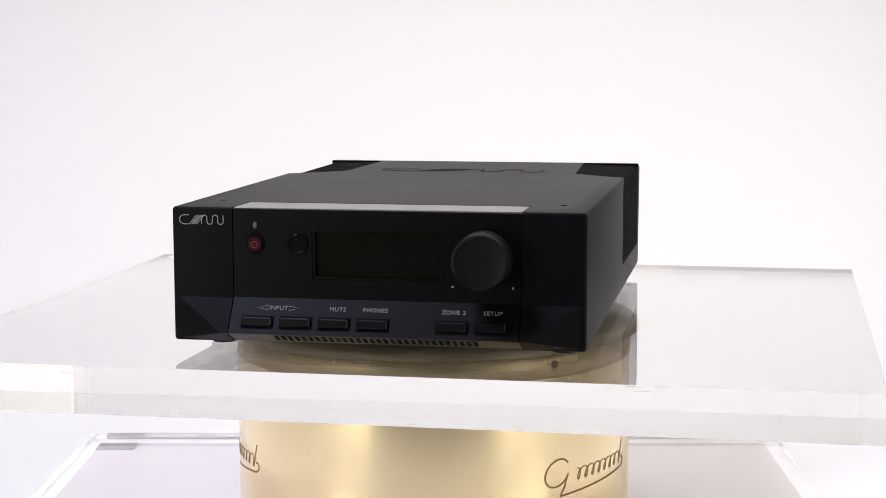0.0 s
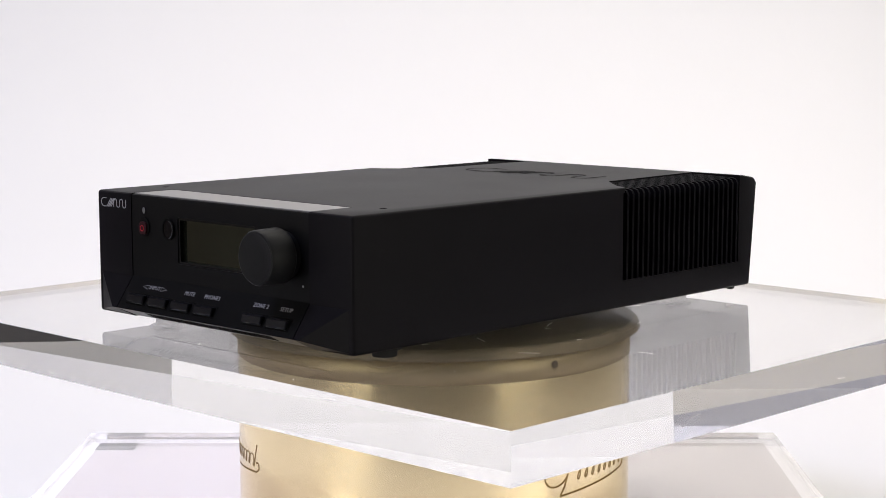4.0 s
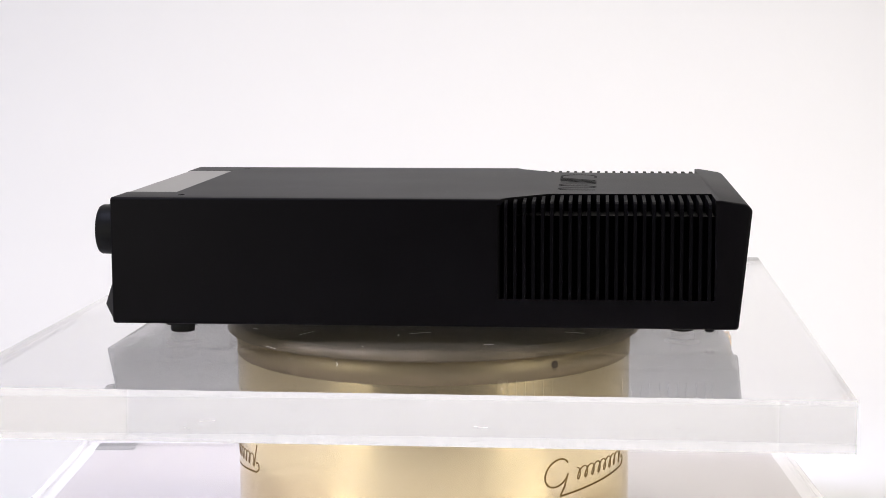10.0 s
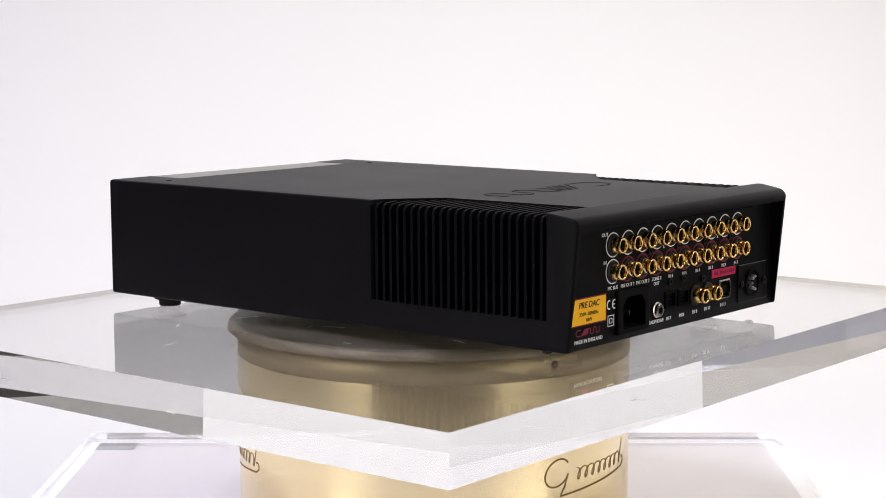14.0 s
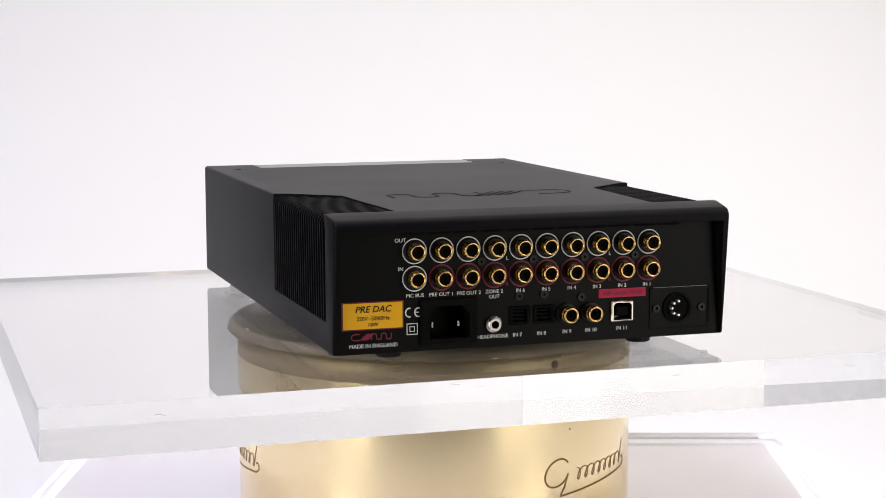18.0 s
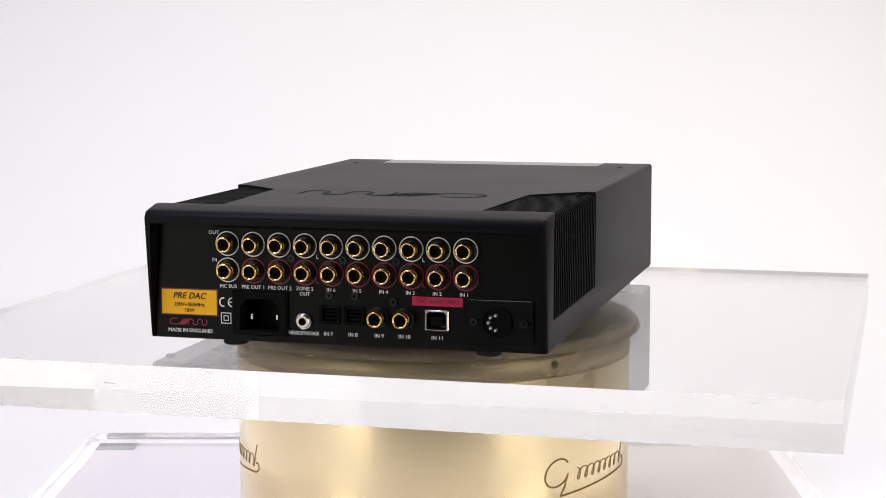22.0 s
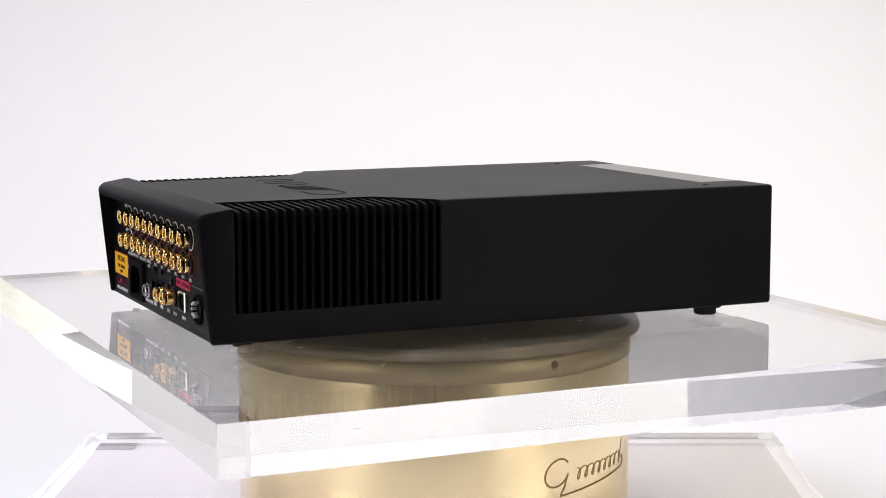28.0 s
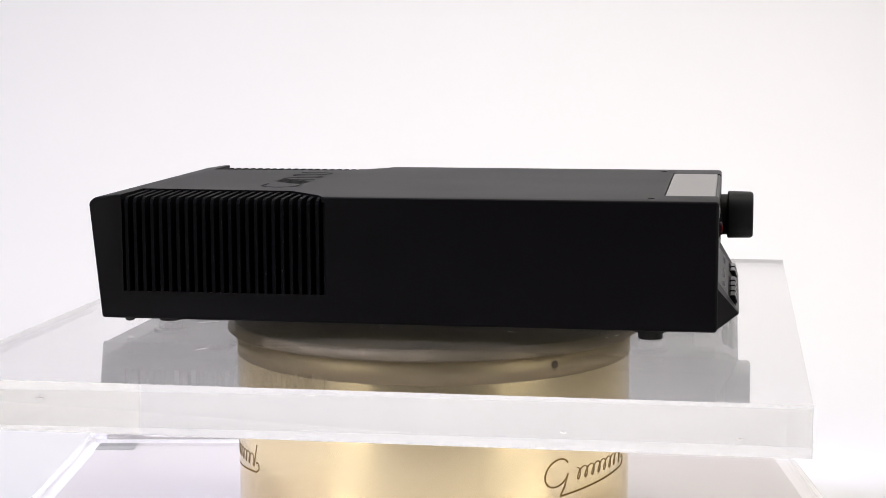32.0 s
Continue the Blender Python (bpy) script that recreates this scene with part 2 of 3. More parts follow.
# ---------------------------------------------------------------- setting
def build_setting():
    # sweep: table surface curving up into the backdrop
    prof = [(-0.51, -0.157), (0.75, -0.157)]
    prof += [(0.75 + 0.45 * math.sin(radians(a)), 0.293 - 0.45 * math.cos(radians(a))) for a in range(6, 91, 6)]
    prof += [(1.20, 1.75)]
    outer = [(y + 0.0, z) for y, z in prof]
    back = [(1.206, 1.75)] + [(0.75 + 0.456 * math.sin(radians(a)), 0.293 - 0.456 * math.cos(radians(a))) for a in range(90, 5, -6)] + [(0.75, -0.163), (-0.51, -0.163)]
    me = mesh_of(prism(outer + back, -0.67, 0.61), "backdrop", M_SWEEP)
    sharp_smooth(me, 40)
    tagged(new("backdrop", me), "seamless white paper sweep behind the display stand", "backdrop", kind="structure")
    # boards added out of view so that the slab's edges pick up white
    for label, m, half, low, high, foot in (
            ("white foam board added out of view beside the table to whiten the slab edges", pose(0.9375, 0.135, 0, 0, 0, 90), 0.440, 0.03, 1.30, -0.90),
            ("grey-white foam board added out of view beside the table to whiten the slab edges", pose(0.9375, 0.888, 0, 0, 0, 90), 0.302, 0.03, 1.30, -0.90),
            ("narrow white foam board added out of view behind the table to whiten the slab edges", pose(0.775, 1.215, 0, 0, 0, 0), 0.150, -0.34, 1.30, -0.90),
            ("large white board added out of view behind the table to whiten the slab edges", pose(-1.332, 1.199, 0), 0.658, 0.0, 1.75, -0.90),
            ("wide warm-tinted foam board added out of view beside a softbox to lighten the slab edges", pose(-1.985, -0.450, 0, 0, 0, 91), 0.497, 0.0, 1.10, -0.90),
            ("narrow warm-tinted foam board added out of view beside a softbox to lighten the slab edges", pose(-1.982, -1.107, 0, 0, 0, 91), 0.158, -0.70, 1.10, -0.90)):
        b = thing("reflector_board", label, "reflector board", "reflector boards")
        b.matrix_world = m
        part("board", box(-half, half, -0.008, 0.008, low, high, bevel=0.001, seg=1), M_GREYBOARD if label.startswith("grey") else M_CREAMBOARD if "softbox" in label else M_SWEEP, b)
        for x in (-half + 0.06, half - 0.06):
            part("leg", box(x - 0.008, x + 0.008, -0.006, 0.006, foot, low, bevel=0.001, seg=1), M_SWEEP, b)
    t = thing("table", "wide grey laminate table carrying the white paper sweep", "table")
    part("tabletop", box(-1.30, 0.90, -0.50, 0.72, -0.205, -0.1645, bevel=0.004), M_TABLE, t)
    leg = mesh_of(box(-0.03, 0.03, -0.03, 0.03, -0.907, -0.205, bevel=0.003), "leg", M_TABLE)
    for x in (-1.24, 0.84):
        for y in (-0.44, 0.65):
            ob = part("leg", leg, M_TABLE, t)
            ob.location = (x, y, 0)
    for nm, b in (("wall_north", (-3.2, 3.2, 2.4, 2.5, -0.907, 2.0)), ("wall_south", (-3.2, 3.2, -3.9, -3.8, -0.907, 2.0)),
                  ("wall_west", (-3.3, -3.2, -3.9, 2.5, -0.907, 2.0)), ("wall_east", (3.2, 3.3, -3.9, 2.5, -0.907, 2.0))):
        tagged(new(nm, mesh_of(box(*b), nm, M_GROUT if nm == "wall_west" else M_WALL)), "brown tiled wall with pale joints" if nm == "wall_west" else "plain grey painted studio wall", "wall", kind="structure")
    tagged(new("ceiling", mesh_of(box(-3.3, 3.3, -3.9, 2.5, 2.0, 2.1), "ceiling", M_WALL)), "plain dark studio ceiling", "ceiling", kind="structure")
    tagged(new("floor", mesh_of(box(-3.3, 3.3, -3.9, 2.5, -1.0, -0.909), "floor", M_GROUT)), "brown tiled studio floor with pale joints", "floor", kind="structure")
    tile = mesh_of(box(-0.191, 0.191, -0.191, 0.191, -0.0095, 0.0, bevel=0.0015, seg=1), "tile", M_FLOOR)
    for i in range(16):
        for j in range(15):
            ob = part("tile", tile, M_FLOOR, bpy.data.objects["floor"])
            ob.location = (-3.0 + 0.4 * i, -3.6 + 0.4 * j, -0.9)
    wall = bpy.data.objects["wall_west"]
    for i in range(15):
        for j in range(7):
            ob = part("tile", tile, M_FLOOR, wall)
            ob.matrix_local = pose(-3.191, -3.6 + 0.4 * i, -0.70 + 0.4 * j, 0, 90, 0)
    for x, y, wide, _ in SOFT:
        s = thing("softbox", "black fabric softbox on a thin stand", "studio light", "studio softboxes")
        s.matrix_world = look((x, y, 0.14), (0, 0, 0.05))
        bm = bmesh.new()
        a = [bm.verts.new((sx * (wide / 2 + 0.01), sy * 0.935, 0.012)) for sx, sy in ((-1, -1), (1, -1), (1, 1), (-1, 1))]
        b = [bm.verts.new((sx * 0.08, sy * 0.12, 0.30)) for sx, sy in ((-1, -1), (1, -1), (1, 1), (-1, 1))]
        bm.faces.new(b)
        bm.faces.new(a[::-1])
        for i in range(4):
            bm.faces.new((a[i], a[(i + 1) % 4], b[(i + 1) % 4], b[i]))
        part("housing", bm, M_RUBBER, s)
        inv = s.matrix_world.inverted()
        d = Vector((x, y)).normalized() * 0.42
        part("stand", lathe([(0.014, -0.9), (0.014, 0.30)], 16, inv @ pose(x + d.x, y + d.y, 0)), M_PLASTIC, s)


# ---------------------------------------------------------------- display stand
TOP_SLAB = (-0.2500, 0.2545, -0.2135, 0.2152, -0.0262, -0.0015)


def build_stand():
    x0, x1, y0, y1, z0, z1 = TOP_SLAB
    top = thing("turning_acrylic_slab", "thick clear acrylic slab with polished scratched edges turning under the preamplifier", "display slab")
    sl = part("slab", box(x0, x1, y0, y1, z0, z1), M_ACRYLIC, top)
    sl.data.materials.append(M_ACRYLIC_EDGE)
    sl.data.materials.append(M_ACRYLIC_TOP)
    for f in sl.data.polygons:
        f.material_index = 2 if f.normal.z > 0.5 else 0 if f.normal.z < -0.5 else 1
    sl.visible_shadow = False
    # scratches and specks
    rnd = random.Random(4)
    bm = bmesh.new()
    for k in range(34):
        a, r = rnd.uniform(0, 6.28), rnd.uniform(0.03, 0.19)
        ln, th = rnd.uniform(0.002, 0.014), rnd.uniform(0, 3.14)
        stroke([(0, 0), (ln / 2, rnd.uniform(-0.001, 0.001)), (ln, 0)], rnd.uniform(0.0002, 0.0005), 0.00006,
               pose(r * math.cos(a), r * math.sin(a), z1 + 0.00002, 0, 0, math.degrees(th)), bm)
    for k in range(22):
        lathe([(rnd.uniform(0.0002, 0.00045), 0), (0.0001, 0.0002)], 7, pose(rnd.uniform(x0, x1) * 0.97, rnd.uniform(y0, y1) * 0.97, z1 + 0.00002), bm)
    tagged(part("scratches", bm, M_SCRATCH, top, "fine pale scratches and specks"), kind="stuff")
    bm = bmesh.new()
    for face in range(4):
        for k in range(4):
            ln = rnd.uniform(0.0015, 0.009)
            along, up = rnd.uniform(-0.9, 0.9), rnd.uniform(z0 + 0.002, z1 - 0.002)
            m = (pose(along * x1, y0 - 0.00002, up, 90, 0, 0), pose(along * x1, y1 + 0.00002, up, -90, 0, 0), pose(x1 + 0.00002, along * y1, up, 90, 0, 90), pose(x0 - 0.00002, along * y1, up, 90, 0, -90))[face]
            stroke([(-ln / 2, rnd.uniform(-0.0005, 0.0005)), (0, rnd.uniform(-0.0003, 0.0003)), (ln / 2, 0)], rnd.uniform(0.00012, 0.0003), 0.00004, m, bm)
    tagged(part("edge_scratches", bm, M_TICK, top, "short dark scratches on the polished edges"), kind="stuff")

    base = thing("acrylic_base_slab", "clear acrylic base slab lying on the white sweep", "display slab")
    base.matrix_world = pose(-0.0068, 0.0, 0.0, 0, 0, -0.9)
    sl = part("slab", box(-0.2525, 0.2525, -0.2155, 0.2172, -0.155, -0.130), M_ACRYLIC2, base)
    sl.visible_shadow = False
    part("backing_sheet", box(-0.2430, 0.2430, -0.2055, 0.2077, -0.1566, -0.1554), M_BACKING, base, "pinkish grey backing sheet")
    rb = random.Random(9)
    spots = [(0.2152, 0.1600)] + [(rb.uniform(-0.25, 0.24), rb.uniform(-0.21, 0.21)) for k in range(16)]
    bm = bmesh.new()
    for x, y in spots:
        lathe([(rb.uniform(0.0003, 0.0007), 0), (0.0002, 0.0002)], 7, pose(x, y, -0.12998), bm)
    tagged(part("specks", bm, M_TICK, base, "small dark specks"), kind="stuff")
    # plain grey patch under the slab's back left corner
    part("corner_patch", box(-0.2435, -0.2155, 0.186, 0.206, -0.1553, -0.1551, bevel=0.0005, seg=1), M_GREYPATCH, base, "small grey patch")

    drum = thing("brass_drum", "polished brass drum with brown script marks between acrylic slabs", "pedestal")
    me = mesh_of(lathe([(0.1165, -0.130), (0.1184, -0.129), (0.1184, -0.0334), (0.1172, -0.0326)], 128), "drum_shell", M_BRASS)
    drum.location.x = -0.0014
    part("drum_shell", sharp_smooth(me, 30), M_BRASS, drum)
    me = mesh_of(lathe([(0.1172, -0.0326), (0.1236, -0.0326), (0.1244, -0.0321), (0.1245, -0.0312), (0.1236, -0.0285), (0.1216, -0.0270)], 128), "top_flange", M_FLANGE)
    part("top_flange", sharp_smooth(me, 50), M_FLANGE, drum, "dull brass flange")
    # added band: the dimness of the brass behind the slab, put in as colour
    part("collar", lathe([(0.1178, -0.0465), (0.1187, -0.0461), (0.1187, -0.0336), (0.1180, -0.0332)], 128), M_DIM_BAND, drum, "darker band standing in for brass dimmed through the slab", True)
    part("red_speck", lathe([(0.0006, 0), (0.0004, 0.0002)], 8, pose(0.1184 * math.sin(radians(40)), -0.1184 * math.cos(radians(40)), -0.0562) @ pose(0, 0, 0, 90, 0, 0) @ pose(0, 0, 0, 0, 40, 0)), M_REDMARK, drum)
    part("top_disc", lathe([(0.1215, -0.0270), (0.1210, -0.0264)], 96), M_DISC, drum, "scuffed steel bearing disc")

    bm = bmesh.new()
    for k in range(900):
        a, q = rnd.uniform(0, 6.28), 0.119 * math.sqrt(rnd.uniform(0.02, 1))
        ln, bend = rnd.uniform(0.0008, 0.003) * rnd.choice((1, 1, 1, 1, 1, 4)), rnd.uniform(-0.0008, 0.0008)
        stroke([(-ln / 2, 0), (0, bend), (ln / 2, 0)], rnd.uniform(0.0001, 0.0005), 0.00005, pose(q * math.cos(a) * 0.93, q * math.sin(a) * 0.93, -0.02638, 0, 0, rnd.choice((math.degrees(a) + 90, rnd.uniform(0, 180)))), bm)
    tagged(part("scuffs", bm, M_SCUFF, drum, "pale scuff marks on the disc"), kind="stuff")

    def on_drum(pts, width, az0, z0_, bm, r=0.11845):
        """A flat stroke laid round the drum: points in metres along the wall and up."""
        n = len(pts)
        rows = []
        for i, (u, w) in enumerate(pts):
            a, b = pts[max(0, i - 1)], pts[min(n - 1, i + 1)]
            d = Vector((b[0] - a[0], b[1] - a[1])).normalized()
            q = []
            for sgn in (1, -1):
                uu, ww = u - d.y * width / 2 * sgn, w + d.x * width / 2 * sgn
                az = az0 + uu / 0.1184
                for rr in (r - 0.0004, r + 0.0001):
                    q.append(bm.verts.new((rr * math.sin(az), -rr * math.cos(az), z0_ + ww)))
            rows.append(q)
        for a, b in zip(rows, rows[1:]):
            bm.faces.new((a[1], b[1], b[3], a[3]))
            bm.faces.new((a[0], a[1], b[1], b[0]))
            bm.faces.new((a[2], b[2], b[3], a[3]))

    for az in (-97.0, 31.0, 160.0):
        bm = bmesh.new()
        a0 = radians(az)
        # a big open loop, a coil, a tall stroke and a swash underneath
        on_drum([(x + 0.25 * y, y) for x, y in arc(0.0095, 0.0, 0.0085, 0.0078, 40, 350, 28)], 0.0010, a0, -0.0802, bm)
        on_drum([(0.0172, -0.0015), (0.0148, -0.0085), (0.0115, -0.0135)], 0.0010, a0, -0.0802, bm)
        # a coil of small leaning ovals
        coil = []
        for k in range(161):
            q = k / 160
            ph = q * 15 * math.pi
            y = 0.0034 * math.cos(ph) + 0.0008 * q
            coil.append((0.0235 + 0.0475 * q + 0.0023 * math.sin(ph) + 0.3 * y, y))
        on_drum(coil, 0.0007, a0, -0.0828, bm)
        on_drum([(0.0720, -0.003), (0.0740, 0.003), (0.0768, 0.0105)], 0.0009, a0, -0.0828, bm)
        sw = [(0.0115 + 0.064 * k / 20, -0.0135 + 0.0052 * (k / 20)) for k in range(21)]
        sw += [(0.0775, -0.0074), (0.0792, -0.0058), (0.0792, -0.0038), (0.0775, -0.0026), (0.0755, -0.0030)]
        on_drum(sw, 0.0010, a0, -0.0802, bm)
        part("script_mark", bm, M_BROWN, drum, "brown etched script mark")
    part("rivet", lathe([(0.0022, 0), (0.0022, 0.0006), (0.0015, 0.001)], 14, pose(0.1187 * math.sin(radians(34.2)), -0.1187 * math.cos(radians(34.2)), -0.0388) @ pose(0, 0, 0, 90, 0, 0) @ pose(0, 0, 0, 0, 34.2, 0)), M_RIVET, drum, "small tarnished rivet")


# ---------------------------------------------------------------- the preamplifier
F = Matrix(((1, 0, 0, 0), (0, 0, -1, 0), (0, 1, 0, 0), (0, 0, 0, 1)))       # local xy seen from the front, z to the viewer
B = Matrix(((-1, 0, 0, 0), (0, 0, 1, 0), (0, 1, 0, 0), (0, 0, 0, 1)))       # the same seen from behind
YF, ZB, ZT, W = -0.1694, 0.0050, 0.0751, 0.1080
YR = 0.1708                      # rear plate


def front_at(x, z, out=0.0):
    return Matrix.Translation((x / 1000, YF - out, z / 1000)) @ F


def rear_at(x, z, out=0.0):
    return Matrix.Translation((x / 1000, YR + out, z / 1000)) @ B


NOSE = [(-0.1690, 0.0285), (-0.1809, 0.0114), (-0.1680, 0.0050)]
SLOPE = math.degrees(math.atan2(0.0171, 0.0119))


def slope_at(x, z, out=0.0):
    """On the slanted lower front, by the height z in millimetres."""
    k = (0.0285 - z / 1000) / 0.0171
    return Matrix.Translation((x / 1000, -0.1690 - 0.0119 * k, z / 1000)) @ pose(0, 0, 0, SLOPE, 0, 0) @ Matrix.Translation((0, 0, out))


def build_case(amp):
    # side view of the case with its bevelled rear hood, carried across the width
    side = [(YF, ZB), (YF, ZT), (0.1630, ZT), (0.1765, 0.0730), (0.1796, 0.0700), (0.1733, ZB)]
    bm = prism(side, -W, W)
    for v in bm.verts:
        if v.co.y > 0.17:
            v.co.x *= 0.987
    bmesh.ops.recalc_face_normals(bm, faces=bm.faces)
    es = [e for e in bm.edges if e.calc_face_angle(0) > radians(30)]
    bmesh.ops.bevel(bm, geom=es, offset=0.0018, segments=3, affect="EDGES", profile=0.5)
    cutters = []
    # finned corners: shallow on top, cut into each flank
    for s in (1, -1):
        poly = [(s * 0.1200, 0.0330), (s * 0.1095, 0.0440), (s * 0.0985, 0.0490), (s * 0.0870, 0.0590), (s * 0.0745, 0.0705), (s * 0.0700, 0.1600), (s * 0.1200, 0.1600)]
        cutters.append(prism(poly, 0.0655, 0.0800, "z"))
        cutters.append(prism([(s * 0.0985, 0.0466), (s * 0.1055, 0.0450), (s * 0.1085, 0.0425), (s * 0.13, 0.0425), (s * 0.13, 0.1600), (s * 0.0985, 0.1600)], 0.0208, 0.0720, "z"))
    # rear bay, tapered
    bm2 = bmesh.new()
    lo = [bm2.verts.new(c) for c in ((-0.1056, YR - 0.001, 0.0040), (0.1056, YR - 0.001, 0.0040), (0.1020, YR - 0.001, 0.0660), (-0.1020, YR - 0.001, 0.0660))]
    hi = [bm2.verts.new(c) for c in ((-0.1059, 0.19, 0.0020), (0.1059, 0.19, 0.0020), (0.1042, 0.19, 0.0665), (-0.1042, 0.19, 0.0665))]
    bm2.faces.new(lo)
    bm2.faces.new(hi)
    for i in range(4):
        bm2.faces.new((lo[i], lo[(i + 1) % 4], hi[(i + 1) % 4], hi[i]))
    cutters.append(bm2)
    cutters.append(box(-0.0940, 0.0940, YR - 0.014, YR, 0.0085, 0.0560))
    # bay for the front panel and the trim strip, screw holes
    cutters.append(box(-0.0755, 0.0755, -0.19, -0.1560, 0.0, 0.09))
    cutters.append(box(-0.0755, 0.0755, -0.1570, -0.1395, 0.0735, 0.09))
    for s in (1, -1):
        cutters.append(lathe([(0.0021, 0.070), (0.0021, 0.08)], 18, pose(s * 0.0918, -0.1330, 0)))
    me = cut(bm, cutters, "case", M_CASE)
    part("case", sharp_smooth(me, 30), M_CASE, amp)
    # tapered cheeks at both ends of the nose
    for s in (1, -1):
        b = bmesh.new()
        q = [[b.verts.new((s * x, y, z)) for y, z in NOSE] for x in (0.0757, 0.0795)]
        o0, o2 = b.verts.new((s * 0.1058, -0.1689, 0.0290)), b.verts.new((s * 0.1058, -0.1689, 0.0062))
        i0, i2 = b.verts.new((s * 0.0757, -0.165, 0.0285)), b.verts.new((s * 0.0757, -0.165, 0.0050))
        k0, k2 = b.verts.new((s * 0.1058, -0.165, 0.0290)), b.verts.new((s * 0.1058, -0.165, 0.0062))
        for f in ((q[0][0], q[0][1], q[1][1], q[1][0]), (q[0][1], q[0][2], q[1][2], q[1][1]), (q[1][0], q[1][1], o0), (q[1][1], q[1][2], o2), (q[1][1], o2, o0),
                  (i0, q[0][0], q[0][1], q[0][2], i2), (i0, i2, k2, k0), (k0, k2, o2, o0), (q[0][0], i0, k0, o0, q[1][0]), (q[0][2], q[1][2], o2, k2, i2)):
            b.faces.new(f)
        part("cheek", b, M_CASE, amp)
    # fins
    fin = prism([(0.0985, 0.0205), (0.1070, 0.0205), (0.1074, 0.0706), (0.1062, 0.0727), (0.1040, 0.0736), (0.0700, 0.0744), (0.0700, 0.0588), (0.0985, 0.0588)], -0.0009, 0.0009, "y")
    fin_me = mesh_of(fin, "fin", M_FIN)
    short = [mesh_of(prism([(0.0985, 0.0205), (0.1070, 0.0205), (0.1074, 0.0706), (0.1062, 0.0727), (0.1040, 0.0736), (xi, 0.0742), (xi, 0.0588), (0.0985, 0.0588)], -0.0009, 0.0009, "y"), "fin", M_FIN)
             for xi in (0.1010, 0.0960, 0.0905, 0.0850, 0.0795)]
    flip = {}
    for s in (1, -1):
        for k in range(23):
            me = short[k] if k < 5 else fin_me
            if s < 0:
                if me.name not in flip:
                    c = me.copy()
                    c.transform(Matrix.Diagonal((-1, 1, 1, 1)))
                    c.flip_normals()
                    flip[me.name] = c
                me = flip[me.name]
            ob = part("fin", me, M_FIN, amp)
            ob.location = (0, 0.0480 + 0.00496 * k, 0)
    # feet
    foot = mesh_of(lathe([(0.0058, -0.0013), (0.0066, -0.0008), (0.0068, 0.0026), (0.0095, 0.0030), (0.0098, 0.0056)], 28), "foot", M_RUBBER)
    for x, y in ((0.0925, -0.1335), (-0.0925, -0.1335), (0.070, 0.145), (-0.070, 0.145)):
        part("foot", foot, M_RUBBER, amp).location = (x, y, 0)
    nub = mesh_of(lathe([(0.0020, 0.0034), (0.0027, 0.0040), (0.0027, 0.0058)], 16), "screw_head", M_PLASTIC)
    for x in (0.1025, -0.1025):
        part("screw_head", nub, M_PLASTIC, amp).location = (x, 0.158, 0)
    # mark pressed into the lid, its shade drawn as dark strokes laid on top
    plain_mark(0.108, 0.022, pose(-0.0545, 0.0745, ZT + 0.00015), 0.0016, M_DARK, amp, "pressed_mark", 0.0001)


